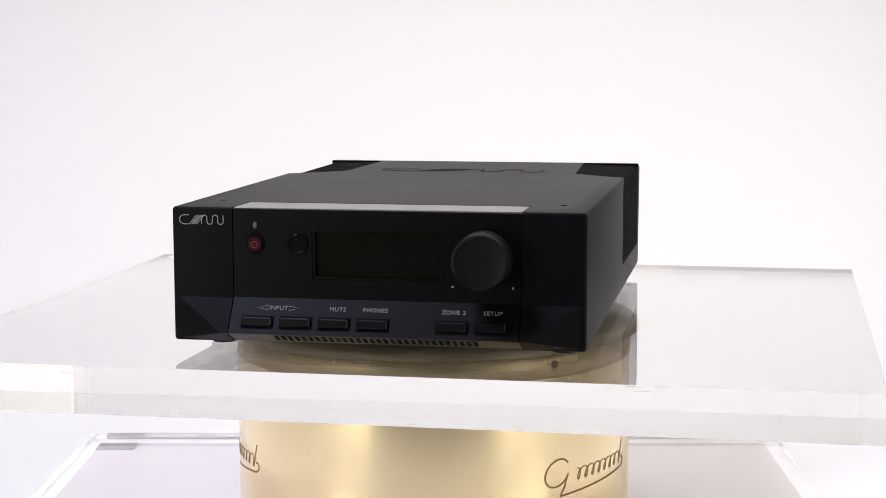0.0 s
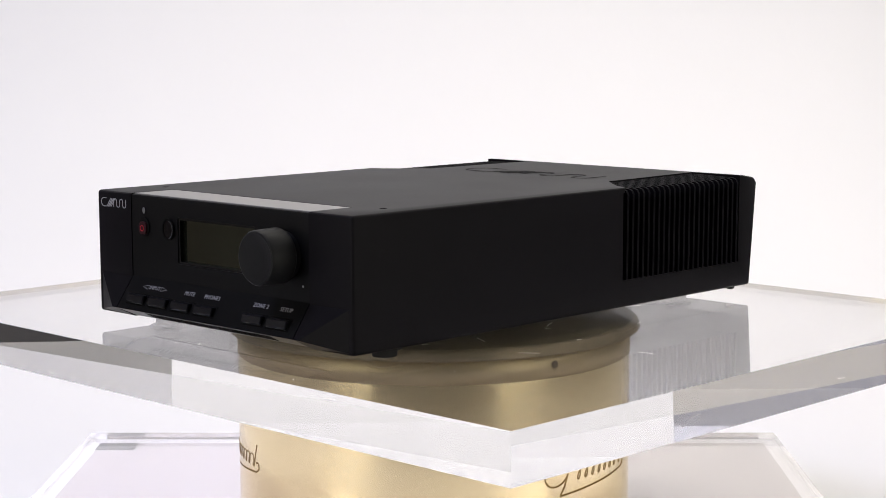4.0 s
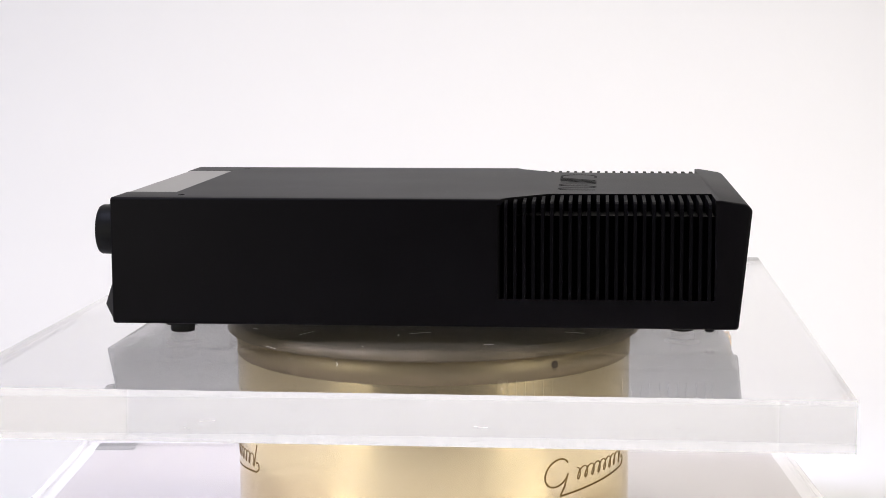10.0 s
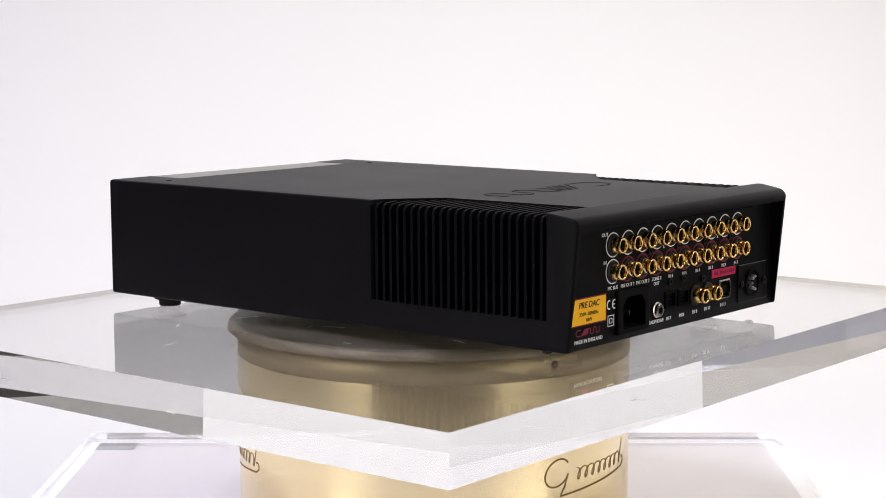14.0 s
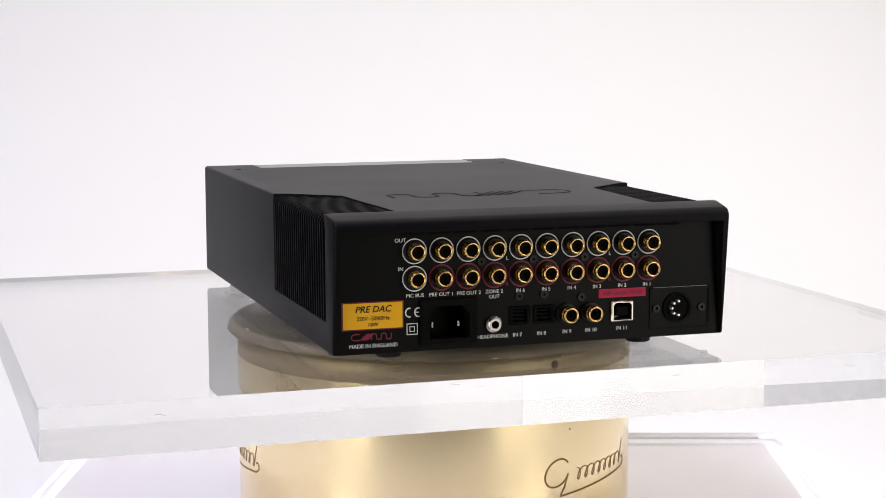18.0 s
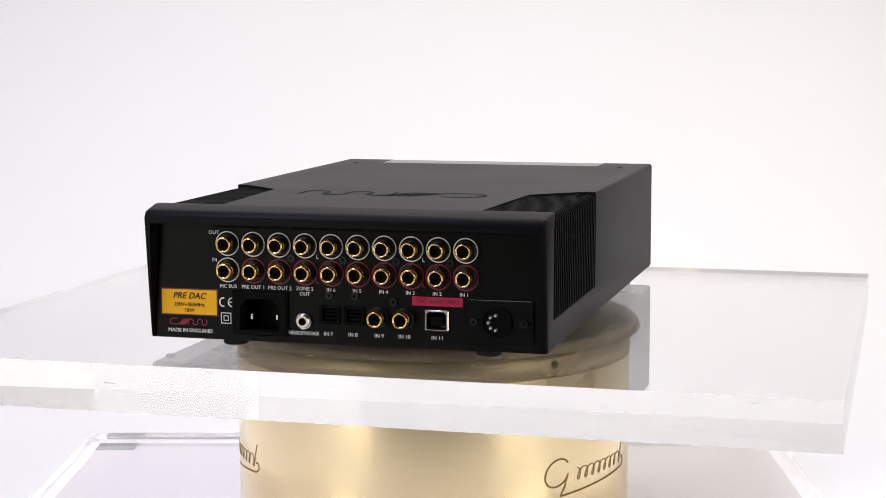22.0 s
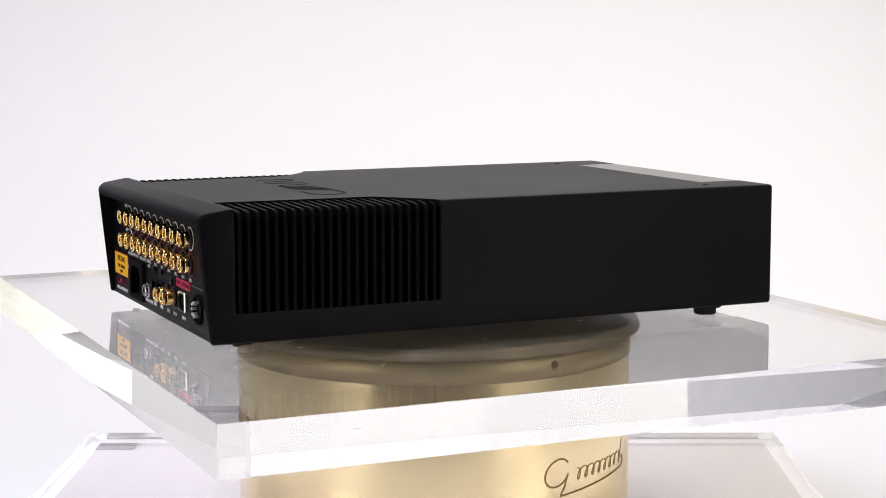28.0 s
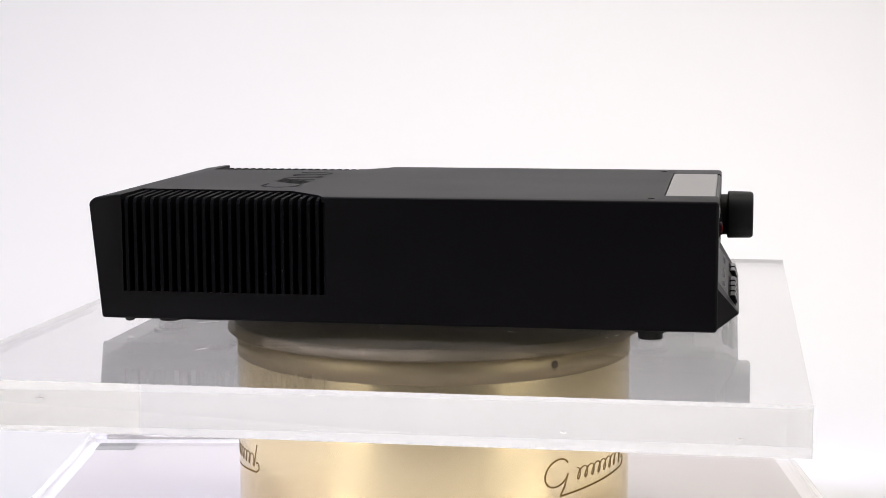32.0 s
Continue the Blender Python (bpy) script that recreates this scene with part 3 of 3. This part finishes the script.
def build_front(amp):
    sec = [(-0.1563, 0.0055), (-0.1676, 0.0055)] + [NOSE[1], NOSE[0]] + [(-0.1690, 0.0732), (-0.1686, 0.0742), (-0.1679, 0.0746), (-0.1675, 0.0746), (-0.1674, 0.0737), (-0.1563, 0.0737)]
    win = prism(rounded(-0.0335, 0.0340, 0.0385, 0.0643, 0.0016), -0.172, -0.1648, "y")
    me = cut(prism(sec, -0.0751, 0.0751), [win], "front_panel", M_PANEL)
    panel = part("front_panel", sharp_smooth(me, 25), M_PANEL, amp, "satin black front panel")
    part("trim_strip", box(-0.0750, 0.0750, -0.1671, -0.1400, 0.0738, 0.0750, bevel=0.0002, seg=1), M_SILVER, amp, "brushed silver trim strip")
    # display
    bz = cut(prism(rounded(-0.0334, 0.0339, 0.0386, 0.0642, 0.0016), -0.1684, -0.1649, "y"), [prism(rounded(-0.0320, 0.0328, 0.0399, 0.0629, 0.0010), -0.17, -0.16, "y")], "display_bezel", M_BEZEL)
    bezel = part("display_bezel", bz, M_BEZEL, panel)
    part("display_screen", box(-0.0322, 0.0330, -0.1660, -0.1650, 0.0397, 0.0631), M_LCD, panel, "dark green liquid crystal screen")
    # sensor, lamp, power button
    part("sensor_window", lathe([(0.0046, -0.0004), (0.0046, 0.0003), (0.0043, 0.0004)], 32, front_at(-40.7, 57.1, 0.0004) @ pose(0, 0, 0, 0, -3, 0) @ Matrix.Diagonal((0.93, 1.1, 1, 1))), M_LENS, panel, "round sensor window")
    part("sensor_rim", ring(0.0046, 0.0054, 0.0009, 32, front_at(-40.7, 57.1, 0) @ Matrix.Diagonal((0.95, 1.1, 1, 1))), M_DARK, panel)
    part("status_lamp", lathe([(0.0014, 0), (0.0014, 0.0003), (0.0008, 0.0005)], 20, front_at(-63.2, 66.1, 0) @ Matrix.Diagonal((0.8, 1.25, 1, 1))), M_LEDOFF, panel, "unlit status lamp")
    # dark disc laid on the panel for the shade in the button's recess
    part("button_recess", lathe([(0.0050, 0), (0.0050, 0.0003), (0.0047, 0.0004)], 32, front_at(-63.2, 57.0, 0) @ Matrix.Diagonal((0.95, 1.12, 1, 1))), M_DARK, panel)
    bm = prism(rounded(-0.0033, 0.0033, -0.0042, 0.0028, 0.0022), -0.0002, 0.0016, "z")
    bmesh.ops.bevel(bm, geom=[e for e in bm.edges if all(v.co.z > 0.001 for v in e.verts)], offset=0.0006, segments=2, affect="EDGES", profile=0.5)
    bmesh.ops.transform(bm, matrix=front_at(-63.2, 57.0, 0), verts=bm.verts)
    btn = part("power_button", sharp_smooth(mesh_of(bm, "power_button", M_RED), 18), M_RED, panel, "dark red power button")
    part("power_symbol", ring(0.0013, 0.0017, 0.0002, 24, front_at(-63.2, 56.2, 0.0016)), M_REDMARK, btn)
    # volume knob
    kn = mesh_of(lathe([(0.0125, 0.0), (0.0125, 0.004), (0.0140, 0.0042), (0.0146, 0.0050), (0.0143, 0.0181), (0.0136, 0.0194), (0.0128, 0.0198), (0.0120, 0.0195), (0.0060, 0.0192)], 64, front_at(57.0, 51.6, 0)), "volume_knob", M_KNOB)
    part("volume_knob", sharp_smooth(kn, 28), M_KNOB, amp, "round black volume knob")
    for x in (40.0, 70.9):
        part("end_mark", lathe([(0.0006, 0), (0.0006, 0.0002)], 12, front_at(x, 36.6, 0)), M_GREYINK, panel)
    # push buttons on the slope
    for x in (-60.6, -40.3, -20.1, 0.2, 40.8, 60.6):
        bm = prism([(-0.0028, -0.0005), (-0.0028, 0.0014), (-0.0024, 0.0019), (0.0007, 0.0029), (0.0014, 0.0029), (0.0025, 0.0012), (0.0027, -0.0005)], -0.0078, 0.0078)
        bmesh.ops.bevel(bm, geom=[e for e in bm.edges if abs(e.verts[0].co.x - e.verts[1].co.x) < 1e-6], offset=0.0005, segments=1, affect="EDGES")
        bmesh.ops.transform(bm, matrix=slope_at(x, 17.0), verts=bm.verts)
        pb = part("push_button", sharp_smooth(mesh_of(bm, "push_button", M_BUTTON), 14), M_BUTTON, panel)
        rc = box(-0.0086, 0.0086, -0.0037, 0.0037, -0.0003, 0.0002)
        bmesh.ops.transform(rc, matrix=slope_at(x, 17.0), verts=rc.verts)
        part("button_surround", rc, M_DARK, pb)
    for text, x in (("INPUT", -50.4), ("MUTE", -19.0), ("PHONES", 0.6), ("ZONE 2", 41.2), ("SETUP", 61.2)):
        lettering(text, 0.0033, slope_at(x, 23.7, 0.0002), M_FRONTINK, panel, spread=1.08)
    for s, x in ((-1, -58.4), (1, -42.4)):
        part("arrow_mark", stroke([(s * 0.0029, 0), (-s * 0.0023, 0.0013), (-s * 0.0023, -0.0013)], 0.0003, 0.0002, slope_at(x, 23.7, 0.0001), None, True), M_FRONTINK, panel)
    # air slots under the nose: dark inlays painted for the shade inside
    slot = mesh_of(box(-0.0010, 0.0010, -0.0017, 0.0017, -0.0002, 0.00006), "air_slot", M_DARK)
    dy, dz = NOSE[2][0] - NOSE[1][0], NOSE[2][1] - NOSE[1][1]
    turn = pose(0, 0, 0, -math.degrees(math.atan2(-dz, dy)), 0, 0) @ pose(0, 0, 0, 180, 0, 0)
    for f in (0.30, 0.58):
        for k in range(30):
            x = -0.0505 + 0.1035 * k / 29
            part("air_slot", slot, M_DARK, panel).matrix_local = Matrix.Translation((x, NOSE[1][0] + f * dy, NOSE[1][1] + f * dz)) @ turn
    plain_mark(0.0243, 0.0050, front_at(-104.0, 66.0, 0.0001), 0.0004, M_GREYINK, amp)


def jack(plate, x, z, ring_mat, length=6.2):
    m = rear_at(x, z)
    h = length / 1000 + 0.0006
    bm = lathe([(0.0036, 0.0010), (0.0042, 0.0012), (0.0042, h - 0.0032), (0.0038, h - 0.0028), (0.0041, h - 0.0024), (0.0042, h - 0.0012), (0.0041, h - 0.0006), (0.0039, h - 0.00015), (0.0036, h), (0.0033, h - 0.0001),
                (0.0030, h - 0.0005), (0.0028, h - 0.0012), (0.0027, 0.0030)], 32, m)
    me = sharp_smooth(mesh_of(bm, "phono_socket", M_GOLD), 48)
    j = part("phono_socket", me, M_GOLD, plate, "gold-plated phono socket")
    part("collar", lathe([(0.0056, 0), (0.0056, 0.0010), (0.0050, 0.0014)], 32, m), M_PLASTIC, j)
    ins = lathe([(0.0026, 0.0032), (0.0026, h - 0.0022), (0.0015, h - 0.0021), (0.0014, 0.0036)], 24, m)
    part("insulator", ins, M_DARK, j)
    if ring_mat:
        part("printed_ring", ring(0.0059, 0.0065 if ring_mat is M_WHITEINK else 0.0068, 0.0002, 48, m), ring_mat, j)
    return j


INLET = [(0.0378, 0.0110), (0.0590, 0.0110), (0.0590, 0.0232), (0.0552, 0.0276), (0.0416, 0.0276), (0.0378, 0.0232)]


def build_rear(amp):
    holes = [prism(INLET, YR - 0.01, YR + 0.01, "y"), box(-0.0512, -0.0416, YR - 0.01, YR + 0.01, 0.0158, 0.0244)]
    holes += [box(x - 0.0042, x + 0.0042, YR - 0.01, YR + 0.01, 0.0170, 0.0242) for x in (0.0104, -0.0028)]
    plate = part("rear_plate", cut(box(-0.1028, 0.1082, YR - 0.0009, YR, 0.0052, 0.0655), holes, "rear_plate", M_REAR), M_REAR, amp, "black rear plate crowded with sockets")
    plate.location.x = -0.0027
    xs = [66.2 - 14.17 * i for i in range(10)]
    for i, x in enumerate(xs):
        jack(plate, x, 55.8, M_WHITEINK)
        jack(plate, x, 42.0, M_WHITEINK if i == 0 else M_REDINK)
    jack(plate, -15.4, 20.1, None, 7.4)
    jack(plate, -28.9, 20.1, None, 7.4)
    for text, x in (("MC BUS", 66), ("PRE OUT 1", 52.2), ("PRE OUT 2", 37.6), ("ZONE 2\nOUT", 24.0), ("IN 6", 9.8), ("IN 5", -4.2), ("IN 4", -18.3), ("IN 3", -32.4), ("IN 2", -46.5), ("IN 1", -60.6)):
        lettering(text, 0.0027, rear_at(x, 32.2 if "\n" in text else 33.4, 0.0001), M_WHITEINK, plate)
    for text, x, z in (("OUT", 73.6, 61.4), ("IN", 73.4, 47.0), ("L", 17.0, 50.2), ("L", -39.4, 50.4), ("HEADPHONE", 24.8, 10.4), ("IN 7", 11.4, 10.5), ("IN 8", -1.8, 10.6), ("IN 9", -15.8, 10.7), ("IN 10", -29.2, 10.8), ("IN 11", -46.6, 10.9), ("MADE IN ENGLAND", 87.8, 9.2)):
        lettering(text, 0.0028, rear_at(x, z, 0.0001), M_WHITEINK, plate)
    for x in (17.0, -39.4):
        lettering("R", 0.0028, rear_at(x, 37.0, 0.0001), M_REDINK, plate)
    # rating label
    lab = part("rating_label", box(0.0720, 0.1041, YR, YR + 0.0002, 0.0173, 0.0315), M_REDINK, plate, "yellow rating label with dark red border")
    part("label_field", box(0.0727, 0.1034, YR + 0.0001, YR + 0.0003, 0.0179, 0.0309), M_YELLOW, lab)
    lettering("PRE DAC", 0.0046, rear_at(88.0, 27.6, 0.00035), M_BLACKINK, lab, shear=0.25, bold=0.00005)
    lettering("230V~50/60Hz", 0.0028, rear_at(88.0, 23.0, 0.00035), M_BLACKINK, lab)
    lettering("18W", 0.0028, rear_at(88.0, 19.9, 0.00035), M_BLACKINK, lab)
    plain_mark(0.0213, 0.0033, rear_at(99.4, 12.2, 0.0001), 0.0005, M_PINKINK, plate)
    # conformity and insulation marks
    bm = stroke(arc(-0.0012, 0, 0.0019, 0.0022, 70, 290, 14), 0.0007, 0.0002, rear_at(67.9, 25.0, 0.0))
    stroke(arc(0.0036, 0, 0.0019, 0.0022, 70, 290, 14), 0.0007, 0.0002, rear_at(67.9, 25.0, 0.0), bm)
    stroke([(0.0018, 0), (0.0040, 0)], 0.0006, 0.0002, rear_at(67.9, 25.0, 0.0), bm)
    part("conformity_mark", bm, M_WHITEINK, plate)
    bm = stroke([(-0.0027, -0.0027), (0.0027, -0.0027), (0.0027, 0.0027), (-0.0027, 0.0027)], 0.0006, 0.0002, rear_at(67.6, 16.6), None, True)
    stroke([(-0.0012, -0.0012), (0.0012, -0.0012), (0.0012, 0.0012), (-0.0012, 0.0012)], 0.0005, 0.0002, rear_at(67.6, 16.6), bm, True)
    part("insulation_mark", bm, M_WHITEINK, plate)
    # mains inlet
    body = cut(box(0.0332, 0.0637, YR - 0.013, YR + 0.0022, 0.0082, 0.0316, bevel=0.0010), [prism(INLET, YR - 0.012, YR + 0.01, "y")], "mains_inlet", M_DARK)
    inlet = part("mains_inlet", body, M_DARK, plate, "black recessed mains inlet")
    for x, z in ((0.0554, 0.0172), (0.0414, 0.0172)):
        part("pin", box(x - 0.0007, x + 0.0007, YR - 0.0125, YR - 0.0050, z - 0.0016, z + 0.0016, bevel=0.0003, seg=1), M_STEEL, inlet)
    # headphone socket
    m = rear_at(24.5, 16.9)
    hp = part("headphone_socket", sharp_smooth(mesh_of(lathe([(0.0043, 0), (0.0043, 0.0012), (0.0036, 0.0016), (0.0036, 0.0030), (0.0032, 0.0034), (0.0020, 0.0034), (0.0019, 0.0005)], 32, m), "headphone_socket", M_STEEL), 40), M_STEEL, plate, "nickel headphone socket")
    part("socket_hole", lathe([(0.00195, 0.0004), (0.0019, 0.0012)], 20, m), M_DARK, hp)
    # optical inputs
    for x in (10.4, -2.8):
        o = part("optical_input", cut(box(x / 1000 - 0.0056, x / 1000 + 0.0056, YR - 0.004, YR + 0.0012, 0.0158, 0.0254, bevel=0.0006, seg=1),
                                      [box(x / 1000 - 0.0040, x / 1000 + 0.0040, YR - 0.0034, YR + 0.01, 0.0172, 0.0240)], "optical_input", M_SHUTTER), M_SHUTTER, plate, "black shuttered optical input")
        for z in (0.0186, 0.0206, 0.0226):
            part("shutter_rib", box(x / 1000 - 0.0036, x / 1000 + 0.0036, YR - 0.0035, YR - 0.0004, z - 0.0007, z + 0.0007, bevel=0.0002, seg=1), M_SHUTTER, o)
    # data socket
    u = part("data_socket", cut(box(-0.0528, -0.0400, YR - 0.010, YR + 0.0016, 0.0146, 0.0254, bevel=0.0006, seg=1),
                                [prism([(-0.0515, 0.0154), (-0.0413, 0.0154), (-0.0413, 0.0231), (-0.0426, 0.0244), (-0.0502, 0.0244), (-0.0515, 0.0231)], YR - 0.009, YR + 0.01, "y")], "data_socket", M_STEEL), M_STEEL, plate, "square nickel data socket")
    part("tongue", box(-0.0498, -0.0430, YR - 0.0092, YR + 0.0006, 0.0176, 0.0222, bevel=0.0003, seg=1), M_DARK, u)
    part("socket_back", box(-0.0510, -0.0418, YR - 0.0092, YR - 0.0086, 0.0160, 0.0242), M_DARK, u)
    # power link socket on its own small plate
    p = part("link_plate", box(-0.0965, -0.0622, YR, YR + 0.0009, 0.0096, 0.0312, bevel=0.0003, seg=1), M_REAR, plate, "small black plate with a round five-pin socket")
    # dark strip laid on the plate, painted for the shade in its slot
    part("plate_slot", box(-0.0962, -0.0950, YR + 0.0004, YR + 0.0011, 0.0110, 0.0298), M_DARK, p)
    # pale strip painted as the highlight on the plate's top edge
    part("plate_highlight", box(-0.0950, -0.0640, YR + 0.0002, YR + 0.0010, 0.0311, 0.0314), M_LEDOFF, p, "painted highlight along the upper edge")
    m = rear_at(-77.4, 20.3, 0.0009)
    part("round_socket", ring(0.0068, 0.0080, 0.0012, 40, m), M_DARK, p)
    part("socket_back", lathe([(0.0068, 0), (0.0067, 0.0002)], 36, m), M_DARK, p)
    for k in range(5):
        a = radians(180 - 45 * k)
        part("pin", lathe([(0.00085, 0), (0.00085, 0.0026), (0.0006, 0.0031)], 10, m @ Matrix.Translation((0.0037 * math.sin(a) * -1, 0.0037 * math.cos(a) * -1, 0))), M_PIN, p)
    scr = mesh_of(ring(0.0008, 0.0021, 0.0010, 20), "screw", M_PLASTIC)
    for x, z, o in ((-65.6, 20.3, 0.0009), (-91.6, 20.0, 0.0009), (10.6, 30.6, 0), (-3.0, 30.8, 0), (-23.6, 28.4, 0), (31.0, 49.2, 0), (3.0, 49.2, 0), (-25.2, 49.2, 0), (-53.4, 49.2, 0)):
        part("screw", scr, M_PLASTIC, plate).matrix_local = rear_at(x, z, o)
    pk = part("warning_label", box(-0.0598, -0.0334, YR, YR + 0.0003, 0.0272, 0.0318), M_PINK, plate, "magenta warning label")
    lettering("USE", 0.0029, rear_at(-38.2, 29.5, 0.0004), M_PINKINK, pk)
    part("printed_bar", box(-0.0496, -0.0428, YR + 0.0002, YR + 0.0005, 0.0285, 0.0305), M_PINKINK, pk)
    lettering("ONLY", 0.0029, rear_at(-54.6, 29.5, 0.0004), M_PINKINK, pk)
    # air slots along the top edge, dark inlays standing in for their shaded insides
    for k in range(11):
        x = 0.0735 - 0.0140 * k
        part("air_slot", box(x - 0.0122, x, YR - 0.0005, YR + 0.0002, 0.0640, 0.0652), M_DARK, plate)


def build_preamp():
    amp = thing("preamplifier", "matt black hi-fi preamplifier with finned flanks standing on clear acrylic", "amplifier")
    build_case(amp)
    build_front(amp)
    build_rear(amp)
    return amp


# ---------------------------------------------------------------- motion
ANGLES = [-11.10, -27.79, -44.59, -61.48, -78.40, -95.38, -112.44, -129.31, -146.02, -162.42, -178.68, -195.31, -212.24, -229.05, -245.77, -262.73, -279.66]         # every two seconds


def turned():
    rows = []
    for k in range(65):
        t = k * 0.5
        rows.append((t, pose(0, 0, 0, 0, 0, float(np.interp(t, [2.0 * i for i in range(17)], ANGLES)))))
    return rows


def motions():
    rows = turned()
    walk(bpy.data.objects["preamplifier"], [(t, m @ Matrix.Translation((0.0018, 0, 0))) for t, m in rows])
    walk(bpy.data.objects["turning_acrylic_slab"], rows)


build_setting()
build_stand()
build_preamp()
motions()
